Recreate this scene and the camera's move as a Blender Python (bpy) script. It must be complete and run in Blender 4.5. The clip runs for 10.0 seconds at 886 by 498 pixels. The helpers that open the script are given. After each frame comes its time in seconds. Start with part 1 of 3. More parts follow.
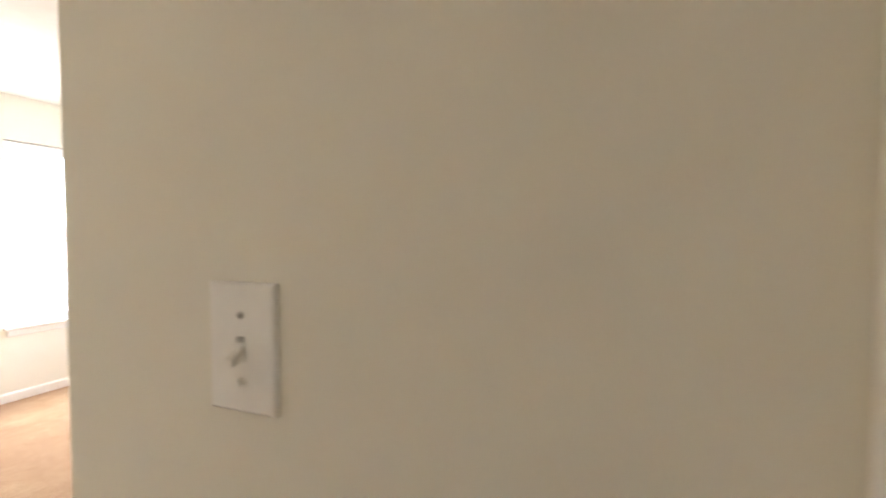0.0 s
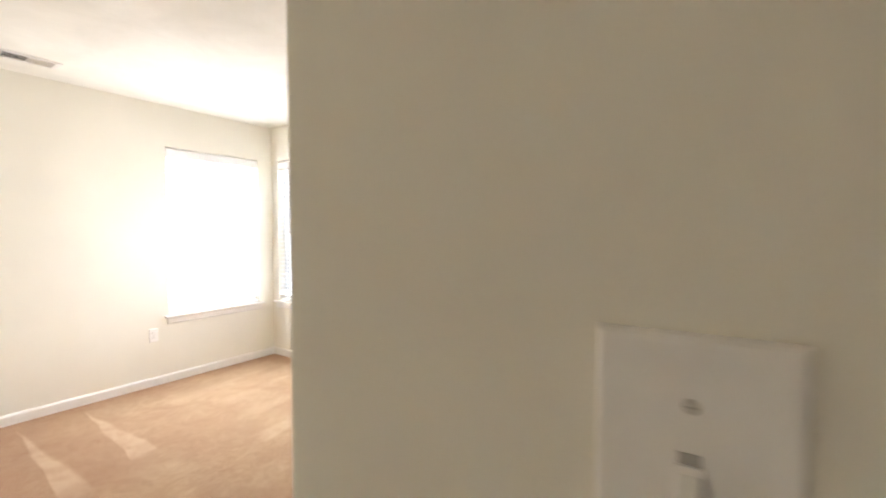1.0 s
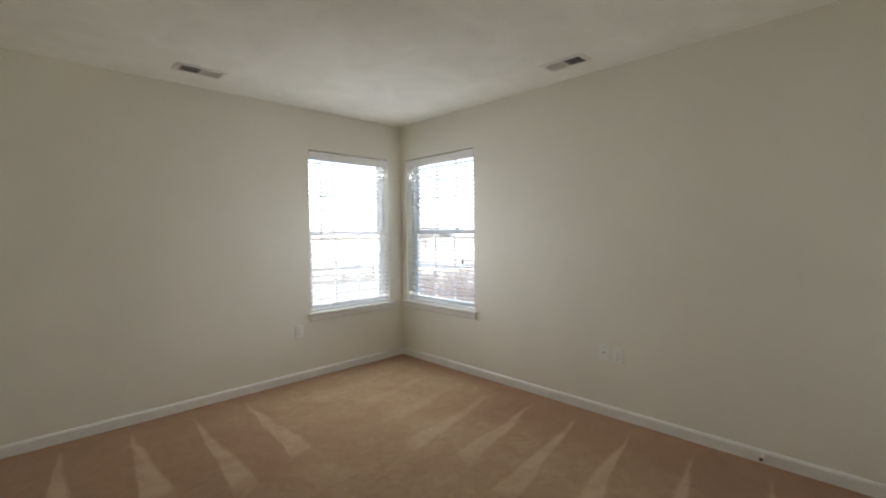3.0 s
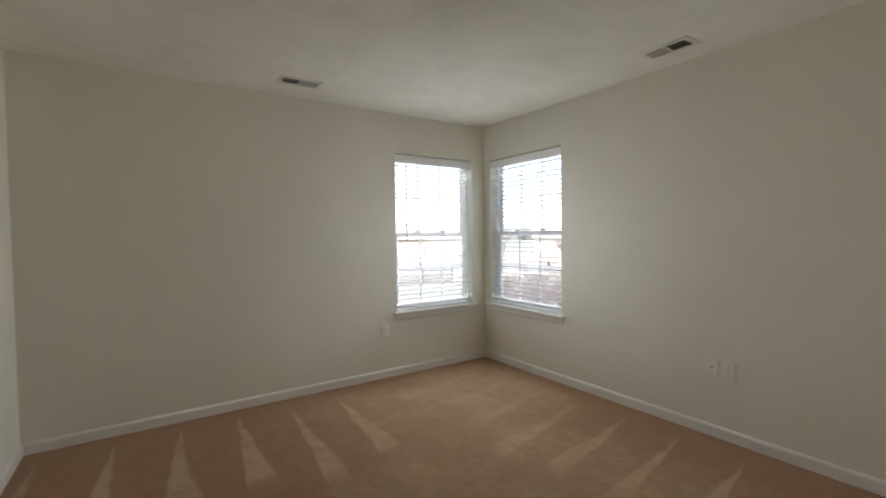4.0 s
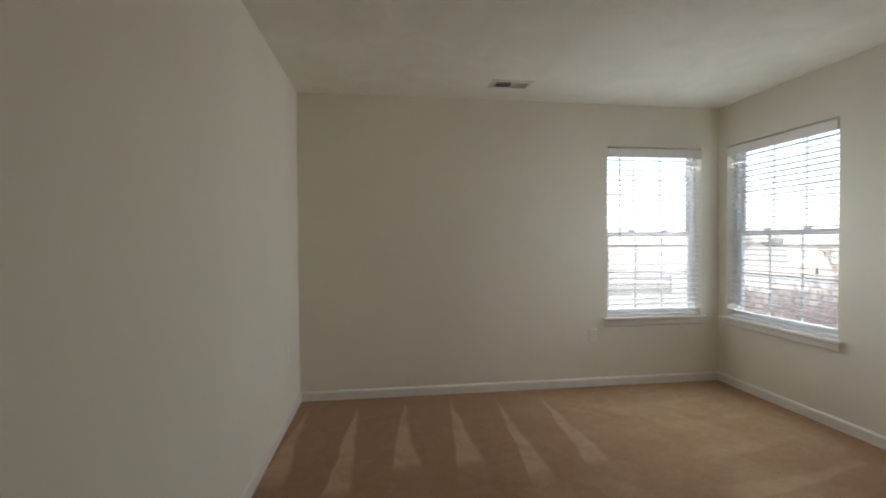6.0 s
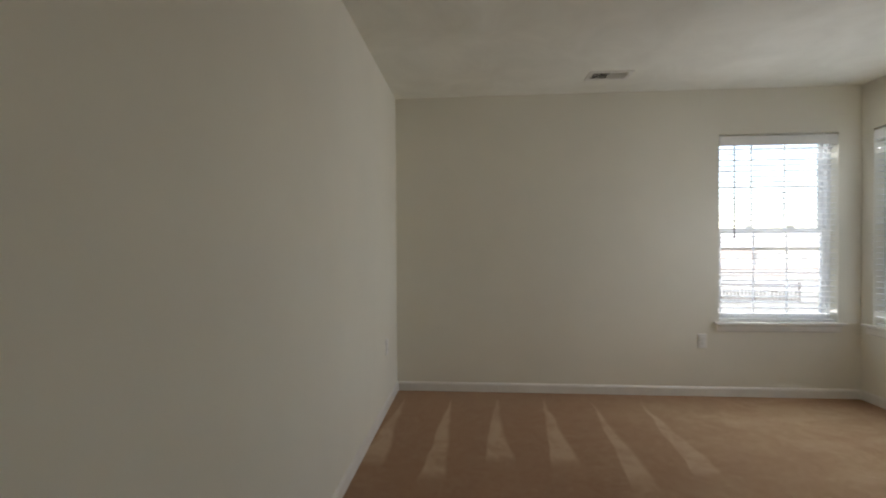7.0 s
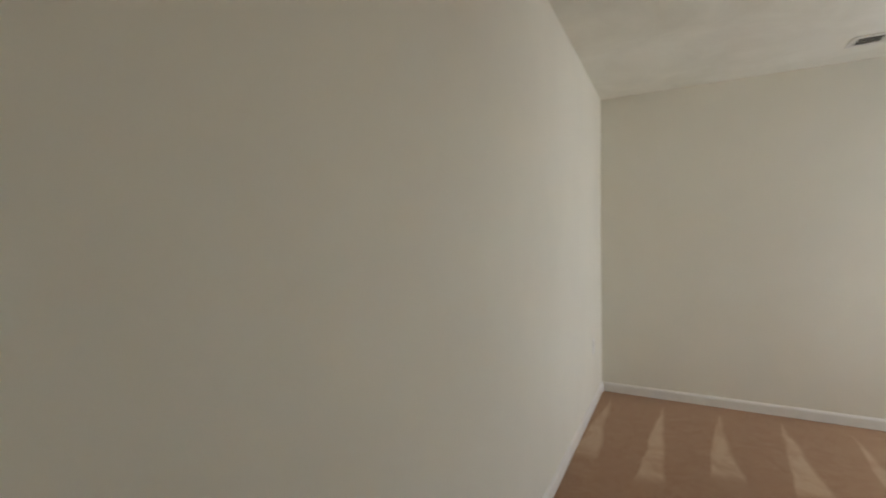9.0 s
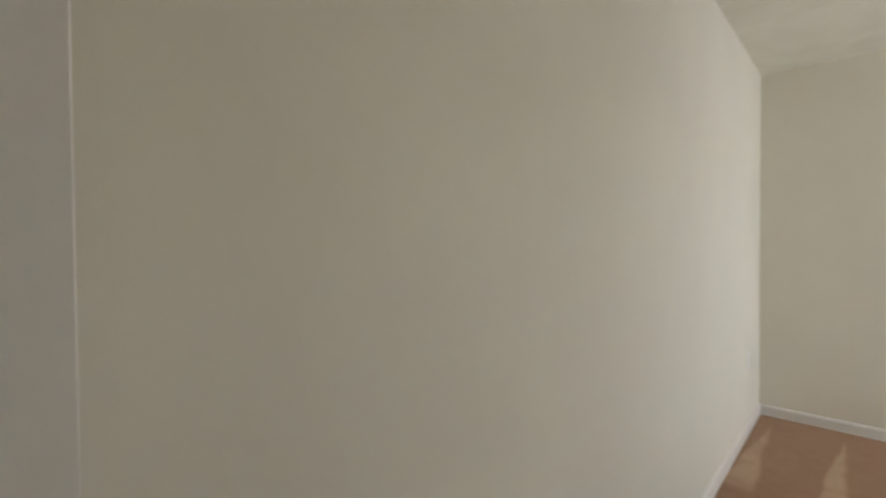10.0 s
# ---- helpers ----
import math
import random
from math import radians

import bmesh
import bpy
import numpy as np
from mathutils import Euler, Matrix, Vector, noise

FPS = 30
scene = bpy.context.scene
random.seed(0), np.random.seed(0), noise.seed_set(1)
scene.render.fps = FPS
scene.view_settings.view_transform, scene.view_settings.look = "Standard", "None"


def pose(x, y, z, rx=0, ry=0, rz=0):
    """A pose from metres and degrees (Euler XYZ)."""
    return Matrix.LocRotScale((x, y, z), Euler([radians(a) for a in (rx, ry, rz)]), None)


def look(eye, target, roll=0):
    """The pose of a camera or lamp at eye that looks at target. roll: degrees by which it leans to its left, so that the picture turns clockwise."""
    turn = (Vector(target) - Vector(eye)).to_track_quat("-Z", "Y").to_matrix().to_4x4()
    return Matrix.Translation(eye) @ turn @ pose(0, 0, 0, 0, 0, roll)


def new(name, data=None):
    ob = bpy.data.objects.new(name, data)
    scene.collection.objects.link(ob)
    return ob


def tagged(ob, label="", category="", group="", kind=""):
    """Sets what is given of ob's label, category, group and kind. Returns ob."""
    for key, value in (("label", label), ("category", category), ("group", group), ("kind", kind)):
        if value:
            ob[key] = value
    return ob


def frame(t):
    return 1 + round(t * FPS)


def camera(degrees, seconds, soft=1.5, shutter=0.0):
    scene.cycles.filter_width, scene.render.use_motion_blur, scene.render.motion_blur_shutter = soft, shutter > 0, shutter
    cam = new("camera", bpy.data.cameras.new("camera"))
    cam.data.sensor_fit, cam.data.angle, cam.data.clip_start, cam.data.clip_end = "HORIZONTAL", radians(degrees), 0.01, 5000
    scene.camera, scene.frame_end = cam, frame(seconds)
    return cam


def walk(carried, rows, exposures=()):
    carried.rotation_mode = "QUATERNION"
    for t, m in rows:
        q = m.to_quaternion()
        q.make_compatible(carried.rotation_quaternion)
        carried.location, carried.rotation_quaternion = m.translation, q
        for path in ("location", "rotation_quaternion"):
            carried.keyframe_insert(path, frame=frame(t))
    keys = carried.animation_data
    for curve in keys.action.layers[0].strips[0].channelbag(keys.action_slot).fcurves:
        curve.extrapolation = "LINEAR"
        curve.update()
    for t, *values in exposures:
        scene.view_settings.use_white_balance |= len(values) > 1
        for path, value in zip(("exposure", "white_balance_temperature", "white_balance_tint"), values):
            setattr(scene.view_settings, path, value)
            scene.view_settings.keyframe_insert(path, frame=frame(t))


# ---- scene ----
cam = camera(91.1, 10.0, 1.8, 0.5)
PATH = [
    (0, (-3.025, -4.413, 1.353), (-1.157, -3.702, 1.28), 0.1),
    (0.2, (-3.012, -4.354, 1.349), (-1.18, -3.554, 1.268), -0.1),
    (0.5, (-2.971, -4.255, 1.346), (-1.198, -3.335, 1.262), -0.1),
    (0.7, (-2.946, -4.195, 1.347), (-1.217, -3.194, 1.263), -0.1),
    (1, (-2.928, -4.114, 1.351), (-1.256, -3.021, 1.266), -0.0),
    (1.5, (-2.961, -4.001, 1.325), (-1.35, -2.819, 1.24), -0.3),
    (1.6, (-2.965, -3.958, 1.318), (-1.363, -2.763, 1.234), -0.6),
    (1.8, (-2.985, -3.881, 1.318), (-1.385, -2.684, 1.236), -0.5),
    (2, (-3.019, -3.807, 1.339), (-1.412, -2.62, 1.249), -0.4),
    (2.3, (-2.99, -3.762, 1.339), (-1.409, -2.541, 1.248), -0.5),
    (2.5, (-2.988, -3.715, 1.333), (-1.441, -2.449, 1.244), -0.6),
    (2.7, (-2.972, -3.675, 1.334), (-1.477, -2.349, 1.247), -0.6),
    (3, (-2.942, -3.663, 1.328), (-1.548, -2.23, 1.248), -0.7),
    (4.5, (-2.97, -3.551, 1.311), (-2.01, -1.797, 1.253), -0.7),
    (5, (-2.982, -3.537, 1.299), (-2.246, -1.678, 1.248), -0.7),
    (5.5, (-2.96, -3.533, 1.294), (-2.463, -1.597, 1.244), -0.5),
    (7, (-2.989, -3.591, 1.227), (-3.134, -1.596, 1.206), -0.3),
    (7.5, (-3.024, -3.645, 1.3), (-3.333, -1.67, 1.243), -0.5),
    (8, (-3.045, -3.713, 1.293), (-3.549, -1.779, 1.243), -0.4),
    (8.5, (-3.06, -3.773, 1.287), (-3.788, -1.911, 1.243), -0.6),
    (9, (-3.102, -3.834, 1.273), (-4.041, -2.068, 1.24), -0.6),
    (9.5, (-3.121, -3.852, 1.3), (-4.274, -2.219, 1.249), -0.7),
    (10, (-3.12, -3.84, 1.278), (-4.505, -2.397, 1.241), -0.4),
]
EXPOSURES = [(0.0, 4.75, 7050, 27), (0.7, 4.6, 7050, 26), (1.5, 3.85, 6980, 21.5), (2.0, 3.2, 6900, 18.5), (2.5, 2.8, 6900, 17.5), (3.2, 2.5, 6930, 18),
             (5.5, 2.27, 7060, 18), (7.5, 2.38, 6950, 18.8), (8.5, 2.85, 6880, 19.3), (10.0, 3.35, 6700, 18.6)]
walk(cam, [(t, look(eye, target, roll)) for t, eye, target, roll in PATH], EXPOSURES)

# ---- light of the day ----
SUN_ELEVATION, SUN_TURN = 42.0, 215.0
world = bpy.data.worlds.new("day")
scene.world = world
world.use_nodes = True
wn = world.node_tree.nodes
sky = wn.new("ShaderNodeTexSky")
sky.sky_type = "NISHITA"
sky.sun_disc = False
sky.sun_elevation, sky.sun_rotation = radians(SUN_ELEVATION), radians(SUN_TURN)
sky.air_density, sky.dust_density = 1.0, 0.6
wn["Background"].inputs["Strength"].default_value = 0.10
world.node_tree.links.new(sky.outputs["Color"], wn["Background"].inputs["Color"])

sun_data = bpy.data.lights.new("sun", "SUN")
sun_data.energy, sun_data.angle, sun_data.color = 2.6, radians(0.5), (1.0, 0.98, 0.95)
sun = new("sun", sun_data)
# the sun stands behind the house, away from both windows
az = radians(SUN_TURN)
sun_way = Vector((math.sin(az) * math.cos(radians(SUN_ELEVATION)), math.cos(az) * math.cos(radians(SUN_ELEVATION)), math.sin(radians(SUN_ELEVATION))))
sun.matrix_world = look(sun_way * 60, (0, 0, 0))


# the sky's light in each window opening: what comes straight in, what falls to the floor, and what the open slats throw up to the ceiling
SKY_LIGHT = (
    ("sky_light_in", (-0.614, 0.068, 1.31), 0, 90, 0.82, 1.32, 84, 1.75),
    ("sky_light_in", (0.006, -0.720, 1.31), -90, 90, 0.60, 1.32, 85, 0.76),
    ("sky_light_up", (-0.614, 0.004, 0.68), 0, 138, 0.84, 0.1, 80, 0.28),
    ("sky_light_up", (0.004, -0.571, 0.68), -90, 138, 0.88, 0.1, 80, 0.28),
    ("sky_light_down", (-0.614, 0.004, 1.92), 0, 42, 0.84, 0.1, 80, 0.60),
    ("sky_light_down", (0.004, -0.571, 1.92), -90, 42, 0.88, 0.1, 80, 0.60),
)
for key, place, turn, tilt, wide, tall, spread, watts in SKY_LIGHT:
    lamp_data = bpy.data.lights.new(key, "AREA")
    lamp_data.shape, lamp_data.size, lamp_data.size_y = "RECTANGLE", wide, tall
    lamp_data.energy, lamp_data.spread, lamp_data.color = watts, radians(spread), (0.82, 0.925, 1.0)
    sky_lamp = new(key, lamp_data)
    sky_lamp.matrix_world = pose(*place) @ pose(0, 0, 0, 0, 0, turn) @ pose(0, 0, 0, -tilt, 0, 0)
# light goes round a pale room many times
scene.cycles.max_bounces, scene.cycles.diffuse_bounces = 16, 12


# ---- materials ----
class Mat:
    """A small builder of node materials."""

    def __init__(self, name, rough=0.5, metal=0.0, spec=0.5):
        self.m = bpy.data.materials.new(name)
        self.m.use_nodes = True
        self.t = self.m.node_tree
        self.b = self.t.nodes["Principled BSDF"]
        self.b.inputs["Roughness"].default_value = rough
        self.b.inputs["Metallic"].default_value = metal
        self.b.inputs["Specular IOR Level"].default_value = spec
        self.co = self.n("ShaderNodeNewGeometry").outputs["Position"]

    def n(self, kind):
        return self.t.nodes.new(kind)

    def put(self, socket, value):
        if isinstance(value, bpy.types.NodeSocket):
            self.t.links.new(value, socket)
        else:
            socket.default_value = value

    def math(self, op, a, b=0.0, c=0.0):
        node = self.n("ShaderNodeMath")
        node.operation = op
        for socket, value in zip(node.inputs, (a, b, c)):
            self.put(socket, value)
        return node.outputs[0]

    def noise(self, scale, detail=4.0, rough=0.55, co=None, distort=0.0):
        node = self.n("ShaderNodeTexNoise")
        self.put(node.inputs["Vector"], co or self.co)
        node.inputs["Scale"].default_value = scale
        node.inputs["Detail"].default_value = detail
        node.inputs["Roughness"].default_value = rough
        node.inputs["Distortion"].default_value = distort
        return node.outputs["Fac"]

    def ramp(self, fac, *stops):
        node = self.n("ShaderNodeValToRGB")
        self.put(node.inputs["Fac"], fac)
        while len(node.color_ramp.elements) < len(stops):
            node.color_ramp.elements.new(0.5)
        for e, (p, c) in zip(node.color_ramp.elements, stops):
            e.position, e.color = p, (*c, 1.0)
        return node.outputs["Color"]

    def span(self, v, a, b, low=0.0, high=1.0):
        node = self.n("ShaderNodeMapRange")
        node.interpolation_type = "SMOOTHSTEP"
        for socket, value in zip(node.inputs, (v, a, b, low, high)):
            self.put(socket, value)
        return node.outputs[0]

    def mix(self, fac, a, b):
        node = self.n("ShaderNodeMix")
        node.data_type = "RGBA"
        self.put(node.inputs["Factor"], fac)
        for key, value in (("A", a), ("B", b)):
            socket = [s for s in node.inputs if s.name == key and s.type == "RGBA"][0]
            self.put(socket, value if isinstance(value, bpy.types.NodeSocket) else (*value, 1.0))
        return [s for s in node.outputs if s.type == "RGBA"][0]

    def colour(self, value):
        self.put(self.b.inputs["Base Color"], value if isinstance(value, bpy.types.NodeSocket) else (*value, 1.0))
        return self

    def rough(self, value):
        self.put(self.b.inputs["Roughness"], value)
        return self

    def bump(self, height, strength, distance):
        node = self.n("ShaderNodeBump")
        node.inputs["Strength"].default_value, node.inputs["Distance"].default_value = strength, distance
        self.put(node.inputs["Height"], height)
        self.put(self.b.inputs["Normal"], node.outputs["Normal"])
        return self


def shade(c, k):
    return tuple(min(1.0, v * k) for v in c)


def painted_wall(name, c, rough=0.75):
    """Rolled wall paint: faint roller stipple, slow drift of tone, a few scuffs."""
    m = Mat(name, rough, spec=0.3)
    slow = m.noise(1.3, 3)
    base = m.ramp(slow, (0.3, shade(c, 0.965)), (0.7, shade(c, 1.025)))
    scuff = m.span(m.noise(7.0, 6, 0.7, distort=1.5), 0.69, 0.78)
    m.colour(m.mix(m.math("MULTIPLY", scuff, 0.10), base, shade(c, 0.72)))
    m.bump(m.math("ADD", m.noise(420.0, 2), m.math("MULTIPLY", m.noise(90.0, 3), 0.6)), 0.14, 0.0012)
    return m.m


def trim_paint(name, c, rough=0.38):
    m = Mat(name, rough)
    m.colour(m.ramp(m.noise(9.0, 5), (0.3, shade(c, 0.95)), (0.7, shade(c, 1.02))))
    m.rough(m.span(m.noise(30.0, 4), 0.3, 0.7, rough - 0.06, rough + 0.1))
    m.bump(m.noise(160.0, 3), 0.08, 0.0008)
    return m.m


def metal(name, c, rough):
    m = Mat(name, rough, 1.0)
    m.colour(m.ramp(m.noise(40.0, 4), (0.3, shade(c, 0.85)), (0.7, c)))
    m.rough(m.span(m.noise(120.0, 3), 0.3, 0.7, rough - 0.07, rough + 0.12))
    return m.m


def plastic(name, c, rough=0.35):
    m = Mat(name, rough)
    m.colour(m.ramp(m.noise(25.0, 4), (0.3, shade(c, 0.96)), (0.7, shade(c, 1.02))))
    return m.m


def rough_stuff(name, low, high, scale, rough=0.9, bump=0.3, distance=0.02):
    m = Mat(name, rough, spec=0.2)
    f = m.math("ADD", m.math("MULTIPLY", m.noise(scale, 6), 0.6), m.math("MULTIPLY", m.noise(scale * 9, 4), 0.4))
    m.colour(m.ramp(f, (0.35, low), (0.65, high)))
    m.bump(f, bump, distance)
    return m.m


def carpet_pile():
    """Cut-pile carpet, tan, with the wedges that a vacuum cleaner leaves along two walls."""
    m = Mat("tan_carpet", 1.0, spec=0.1)
    sep = m.n("ShaderNodeSeparateXYZ")
    m.put(sep.inputs[0], m.co)
    x, y = sep.outputs[0], sep.outputs[1]
    wob = m.math("MULTIPLY", m.math("SUBTRACT", m.noise(1.7, 2), 0.5), 0.10)
    fray = m.math("MULTIPLY", m.math("SUBTRACT", m.noise(38.0, 4), 0.5), 0.035)

    def wedges(along, away, slant, offset, reach, fade):
        v = m.math("DIVIDE", m.math("SUBTRACT", away, 0.13), reach)
        u = m.math("ADD", m.math("ADD", along, m.math("MULTIPLY", away, slant)), wob)
        u = m.math("ADD", m.math("DIVIDE", m.math("SUBTRACT", u, offset), 0.362), fray)
        cell = m.math("FLOOR", m.math("ADD", u, 0.5))
        wild = m.n("ShaderNodeTexWhiteNoise")
        wild.noise_dimensions = "1D"
        m.put(wild.inputs["W"], cell)
        off = m.math("ABSOLUTE", m.math("SUBTRACT", u, cell))
        wide = m.math("MULTIPLY", v, m.math("MULTIPLY_ADD", wild.outputs["Value"], 0.10, 0.18))
        edge = m.math("SUBTRACT", wide, off)
        side = m.span(m.math("SUBTRACT", u, cell), -0.01, 0.01)
        crisp, soft = m.span(edge, -0.012, 0.02), m.span(edge, -0.025, 0.06)
        inside = m.math("ADD", m.math("MULTIPLY", crisp, m.math("SUBTRACT", 1.0, side)), m.math("MULTIPLY", soft, side))
        far = m.span(m.math("ADD", v, m.math("MULTIPLY_ADD", wild.outputs["Value"], 0.25, -0.1)), 0.92, 1.04, 1.0, 0.12)
        near = m.span(v, 0.0, 0.06)
        return m.math("MULTIPLY", m.math("MULTIPLY", inside, m.math("MULTIPLY", far, near)), fade)

    north = wedges(x, m.math("MULTIPLY", y, -1.0), 0.03, -3.54, 1.15, m.span(x, -1.75, -1.35, 1.0, 0.0))
    east = wedges(y, m.math("MULTIPLY", x, -1.0), 0.17, -1.77, 1.08, m.span(y, -1.35, -1.75, 0.35, 1.0))
    marks = m.math("MAXIMUM", north, m.math("MULTIPLY", east, 0.95))
    marks = m.math("MULTIPLY", marks, m.span(m.noise(5.5, 5, 0.65, distort=0.8), 0.34, 0.6, 0.5, 1.0))
    tread = m.span(m.noise(2.1, 5, 0.6, distort=0.8), 0.38, 0.66)
    brush = m.span(m.noise(11.0, 5, 0.65, distort=1.2), 0.35, 0.7)
    tuft = m.noise(520.0, 2, 0.6)
    # two tones carry pile wear and painted light: redder dim, paler window-lit
    dim_fresh = m.ramp(tuft, (0.25, (0.23, 0.118, 0.069)), (0.75, (0.342, 0.192, 0.116)))
    lit_trodden = m.ramp(tuft, (0.25, (0.35, 0.235, 0.142)), (0.75, (0.495, 0.362, 0.23)))
    # light painted in: warm and dim by the west wall, window-lit eastwards
    toward_window = m.math("ADD", x, m.math("MULTIPLY_ADD", m.noise(1.4, 4, 0.6, distort=0.7), 1.4, -0.7))
    lit_worn = m.span(toward_window, -2.6, -0.9)
    # the pile is redder along the window walls, but for their pale corner
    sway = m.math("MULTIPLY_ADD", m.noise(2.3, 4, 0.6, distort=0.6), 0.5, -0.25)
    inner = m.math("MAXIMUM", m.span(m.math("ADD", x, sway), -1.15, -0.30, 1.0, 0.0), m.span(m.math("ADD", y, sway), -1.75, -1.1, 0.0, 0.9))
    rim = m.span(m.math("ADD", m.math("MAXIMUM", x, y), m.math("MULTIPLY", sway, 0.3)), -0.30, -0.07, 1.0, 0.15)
    lit_worn = m.math("MULTIPLY", lit_worn, m.math("MULTIPLY", inner, rim))
    pile = m.mix(lit_worn, dim_fresh, lit_trodden)
    pile = m.mix(m.math("MULTIPLY", brush, m.math("MULTIPLY_ADD", lit_worn, 0.52, 0.20)), pile, (0.50, 0.364, 0.24))
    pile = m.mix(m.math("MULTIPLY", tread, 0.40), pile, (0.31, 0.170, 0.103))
    mottle = m.span(m.noise(27.0, 5, 0.7, distort=0.6), 0.42, 0.66)
    pile = m.mix(m.math("MULTIPLY", mottle, 0.26), pile, (0.28, 0.155, 0.09))
    pile = m.mix(m.math("MULTIPLY", marks, 0.58), pile, (0.58, 0.43, 0.30))
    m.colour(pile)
    m.put(m.b.inputs["Sheen Weight"], 0.35)
    m.put(m.b.inputs["Sheen Tint"], (1.0, 0.80, 0.58, 1.0))
    m.put(m.b.inputs["Sheen Roughness"], 0.45)
    h = m.math("ADD", m.math("MULTIPLY", tuft, 0.5), m.math("ADD", m.math("MULTIPLY", m.noise(60.0, 4), 0.7), m.math("MULTIPLY", marks, 0.35)))
    m.bump(h, 0.55, 0.006)
    return m.m


def clear_glass():
    m = bpy.data.materials.new("window_glass")
    m.use_nodes = True
    t = m.node_tree
    t.nodes.remove(t.nodes["Principled BSDF"])
    see, shine = t.nodes.new("ShaderNodeBsdfTransparent"), t.nodes.new("ShaderNodeBsdfGlossy")
    see.inputs["Color"].default_value = (0.93, 0.95, 0.94, 1)
    shine.inputs["Roughness"].default_value = 0.01
    facing, power, mixer = t.nodes.new("ShaderNodeLayerWeight"), t.nodes.new("ShaderNodeMath"), t.nodes.new("ShaderNodeMixShader")
    gain = t.nodes.new("ShaderNodeMath")
    power.operation, power.inputs[1].default_value = "POWER", 4.0
    gain.operation, gain.inputs[1].default_value, gain.inputs[2].default_value = "MULTIPLY_ADD", 0.8, 0.03
    facing.inputs["Blend"].default_value = 0.5
    t.links.new(facing.outputs["Facing"], power.inputs[0])
    t.links.new(power.outputs[0], gain.inputs[0])
    t.links.new(gain.outputs[0], mixer.inputs[0])
    t.links.new(see.outputs[0], mixer.inputs[1])
    t.links.new(shine.outputs[0], mixer.inputs[2])
    t.links.new(mixer.outputs[0], t.nodes["Material Output"].inputs["Surface"])
    return m


def ceiling_paint():
    m = Mat("ceiling_paint", 0.9, spec=0.2)
    patch = m.noise(2.6, 5, 0.6, distort=0.6)
    m.colour(m.ramp(patch, (0.3, (0.745, 0.738, 0.665)), (0.7, (0.85, 0.845, 0.775))))
    m.bump(m.math("ADD", m.noise(230.0, 3), m.math("MULTIPLY", m.noise(45.0, 3), 0.8)), 0.2, 0.0015)
    return m.m


CREAM = (0.79, 0.769, 0.682)
M_WALL = painted_wall("cream_wall_paint", CREAM)
M_CEIL = ceiling_paint()
M_TRIM = trim_paint("white_trim_paint", (0.80, 0.785, 0.745))
M_DOOR = trim_paint("white_door_paint", (0.79, 0.775, 0.74), 0.42)
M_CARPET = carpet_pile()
M_NICKEL = metal("satin_nickel", (0.42, 0.375, 0.32), 0.34)
# the hinges' nickel is darker and rougher than the knobs'
M_HINGE = metal("dark_nickel_hinge", (0.27, 0.24, 0.205), 0.48)
M_PLATE = plastic("white_plate_plastic", (0.84, 0.83, 0.80))
M_SLAT = plastic("white_blind_slat", (0.86, 0.86, 0.85), 0.45)
M_CORD = plastic("white_cord", (0.74, 0.73, 0.70), 0.8)
M_WAND = plastic("smoke_grey_wand", (0.13, 0.13, 0.13), 0.2)
M_VINYL = plastic("white_vinyl_sash", (0.84, 0.85, 0.85), 0.4)
M_GLASS = clear_glass()
M_SLOT = plastic("dark_slot", (0.03, 0.028, 0.025), 0.6)
# grey of thin blocks that paint the shade inside narrow slots
M_SHADE = plastic("slot_shade_grey", (0.40, 0.385, 0.36), 0.6)
M_SCREW = plastic("painted_screw", (0.60, 0.585, 0.55), 0.4)
M_VENT = plastic("white_enamel_vent", (0.74, 0.73, 0.69), 0.4)
M_DUCT_SHADE = plastic("duct_shade", (0.035, 0.034, 0.032), 0.8)
M_RUBBER = plastic("dark_rubber", (0.05, 0.045, 0.04), 0.7)
M_GRASS = rough_stuff("dry_winter_grass", (0.25, 0.245, 0.215), (0.37, 0.365, 0.325), 0.7, bump=0.5, distance=0.05)
M_ASPHALT = rough_stuff("pale_concrete", (0.30, 0.295, 0.28), (0.40, 0.395, 0.38), 3.0)
M_BARK = rough_stuff("grey_brown_bark", (0.13, 0.105, 0.10), (0.24, 0.20, 0.19), 14.0)
M_MULCH = rough_stuff("brown_mulch", (0.17, 0.145, 0.135), (0.28, 0.25, 0.235), 6.0)
# haze and glare of the distance put into the woods' pale grey
M_FAR_HAZY = rough_stuff("far_woods", (0.22, 0.225, 0.225), (0.31, 0.315, 0.315), 0.25)
M_FENCE = rough_stuff("grey_fence_wood", (0.10, 0.095, 0.09), (0.2, 0.19, 0.18), 8.0)
M_SIDING = rough_stuff("pale_siding", (0.50, 0.47, 0.43), (0.62, 0.59, 0.54), 2.0, 0.7, 0.1)
M_BRICK = rough_stuff("pale_brick", (0.38, 0.32, 0.29), (0.48, 0.42, 0.385), 5.0, 0.85)
M_ROOF = rough_stuff("pale_grey_shingle", (0.38, 0.375, 0.37), (0.48, 0.475, 0.47), 4.0)
M_LOW_WALL = rough_stuff("tan_brick_far", (0.29, 0.25, 0.235), (0.37, 0.33, 0.315), 5.0)
# far panes painted pale: the washed-out daylight is in their grey
M_PANE = plastic("far_washed_out_pane", (0.30, 0.31, 0.32), 0.1)


# ---- mesh helpers ----
def part(name, bm, material, parent=None, label=""):
    """One mesh object from a bmesh, under a thing or a part."""
    bm.normal_update()
    me = bpy.data.meshes.new(name)
    bm.to_mesh(me)
    bm.free()
    me.materials.append(material)
    ob = new(name, me)
    if parent:
        ob.parent = parent
    if label:
        ob["label"] = label
    return ob


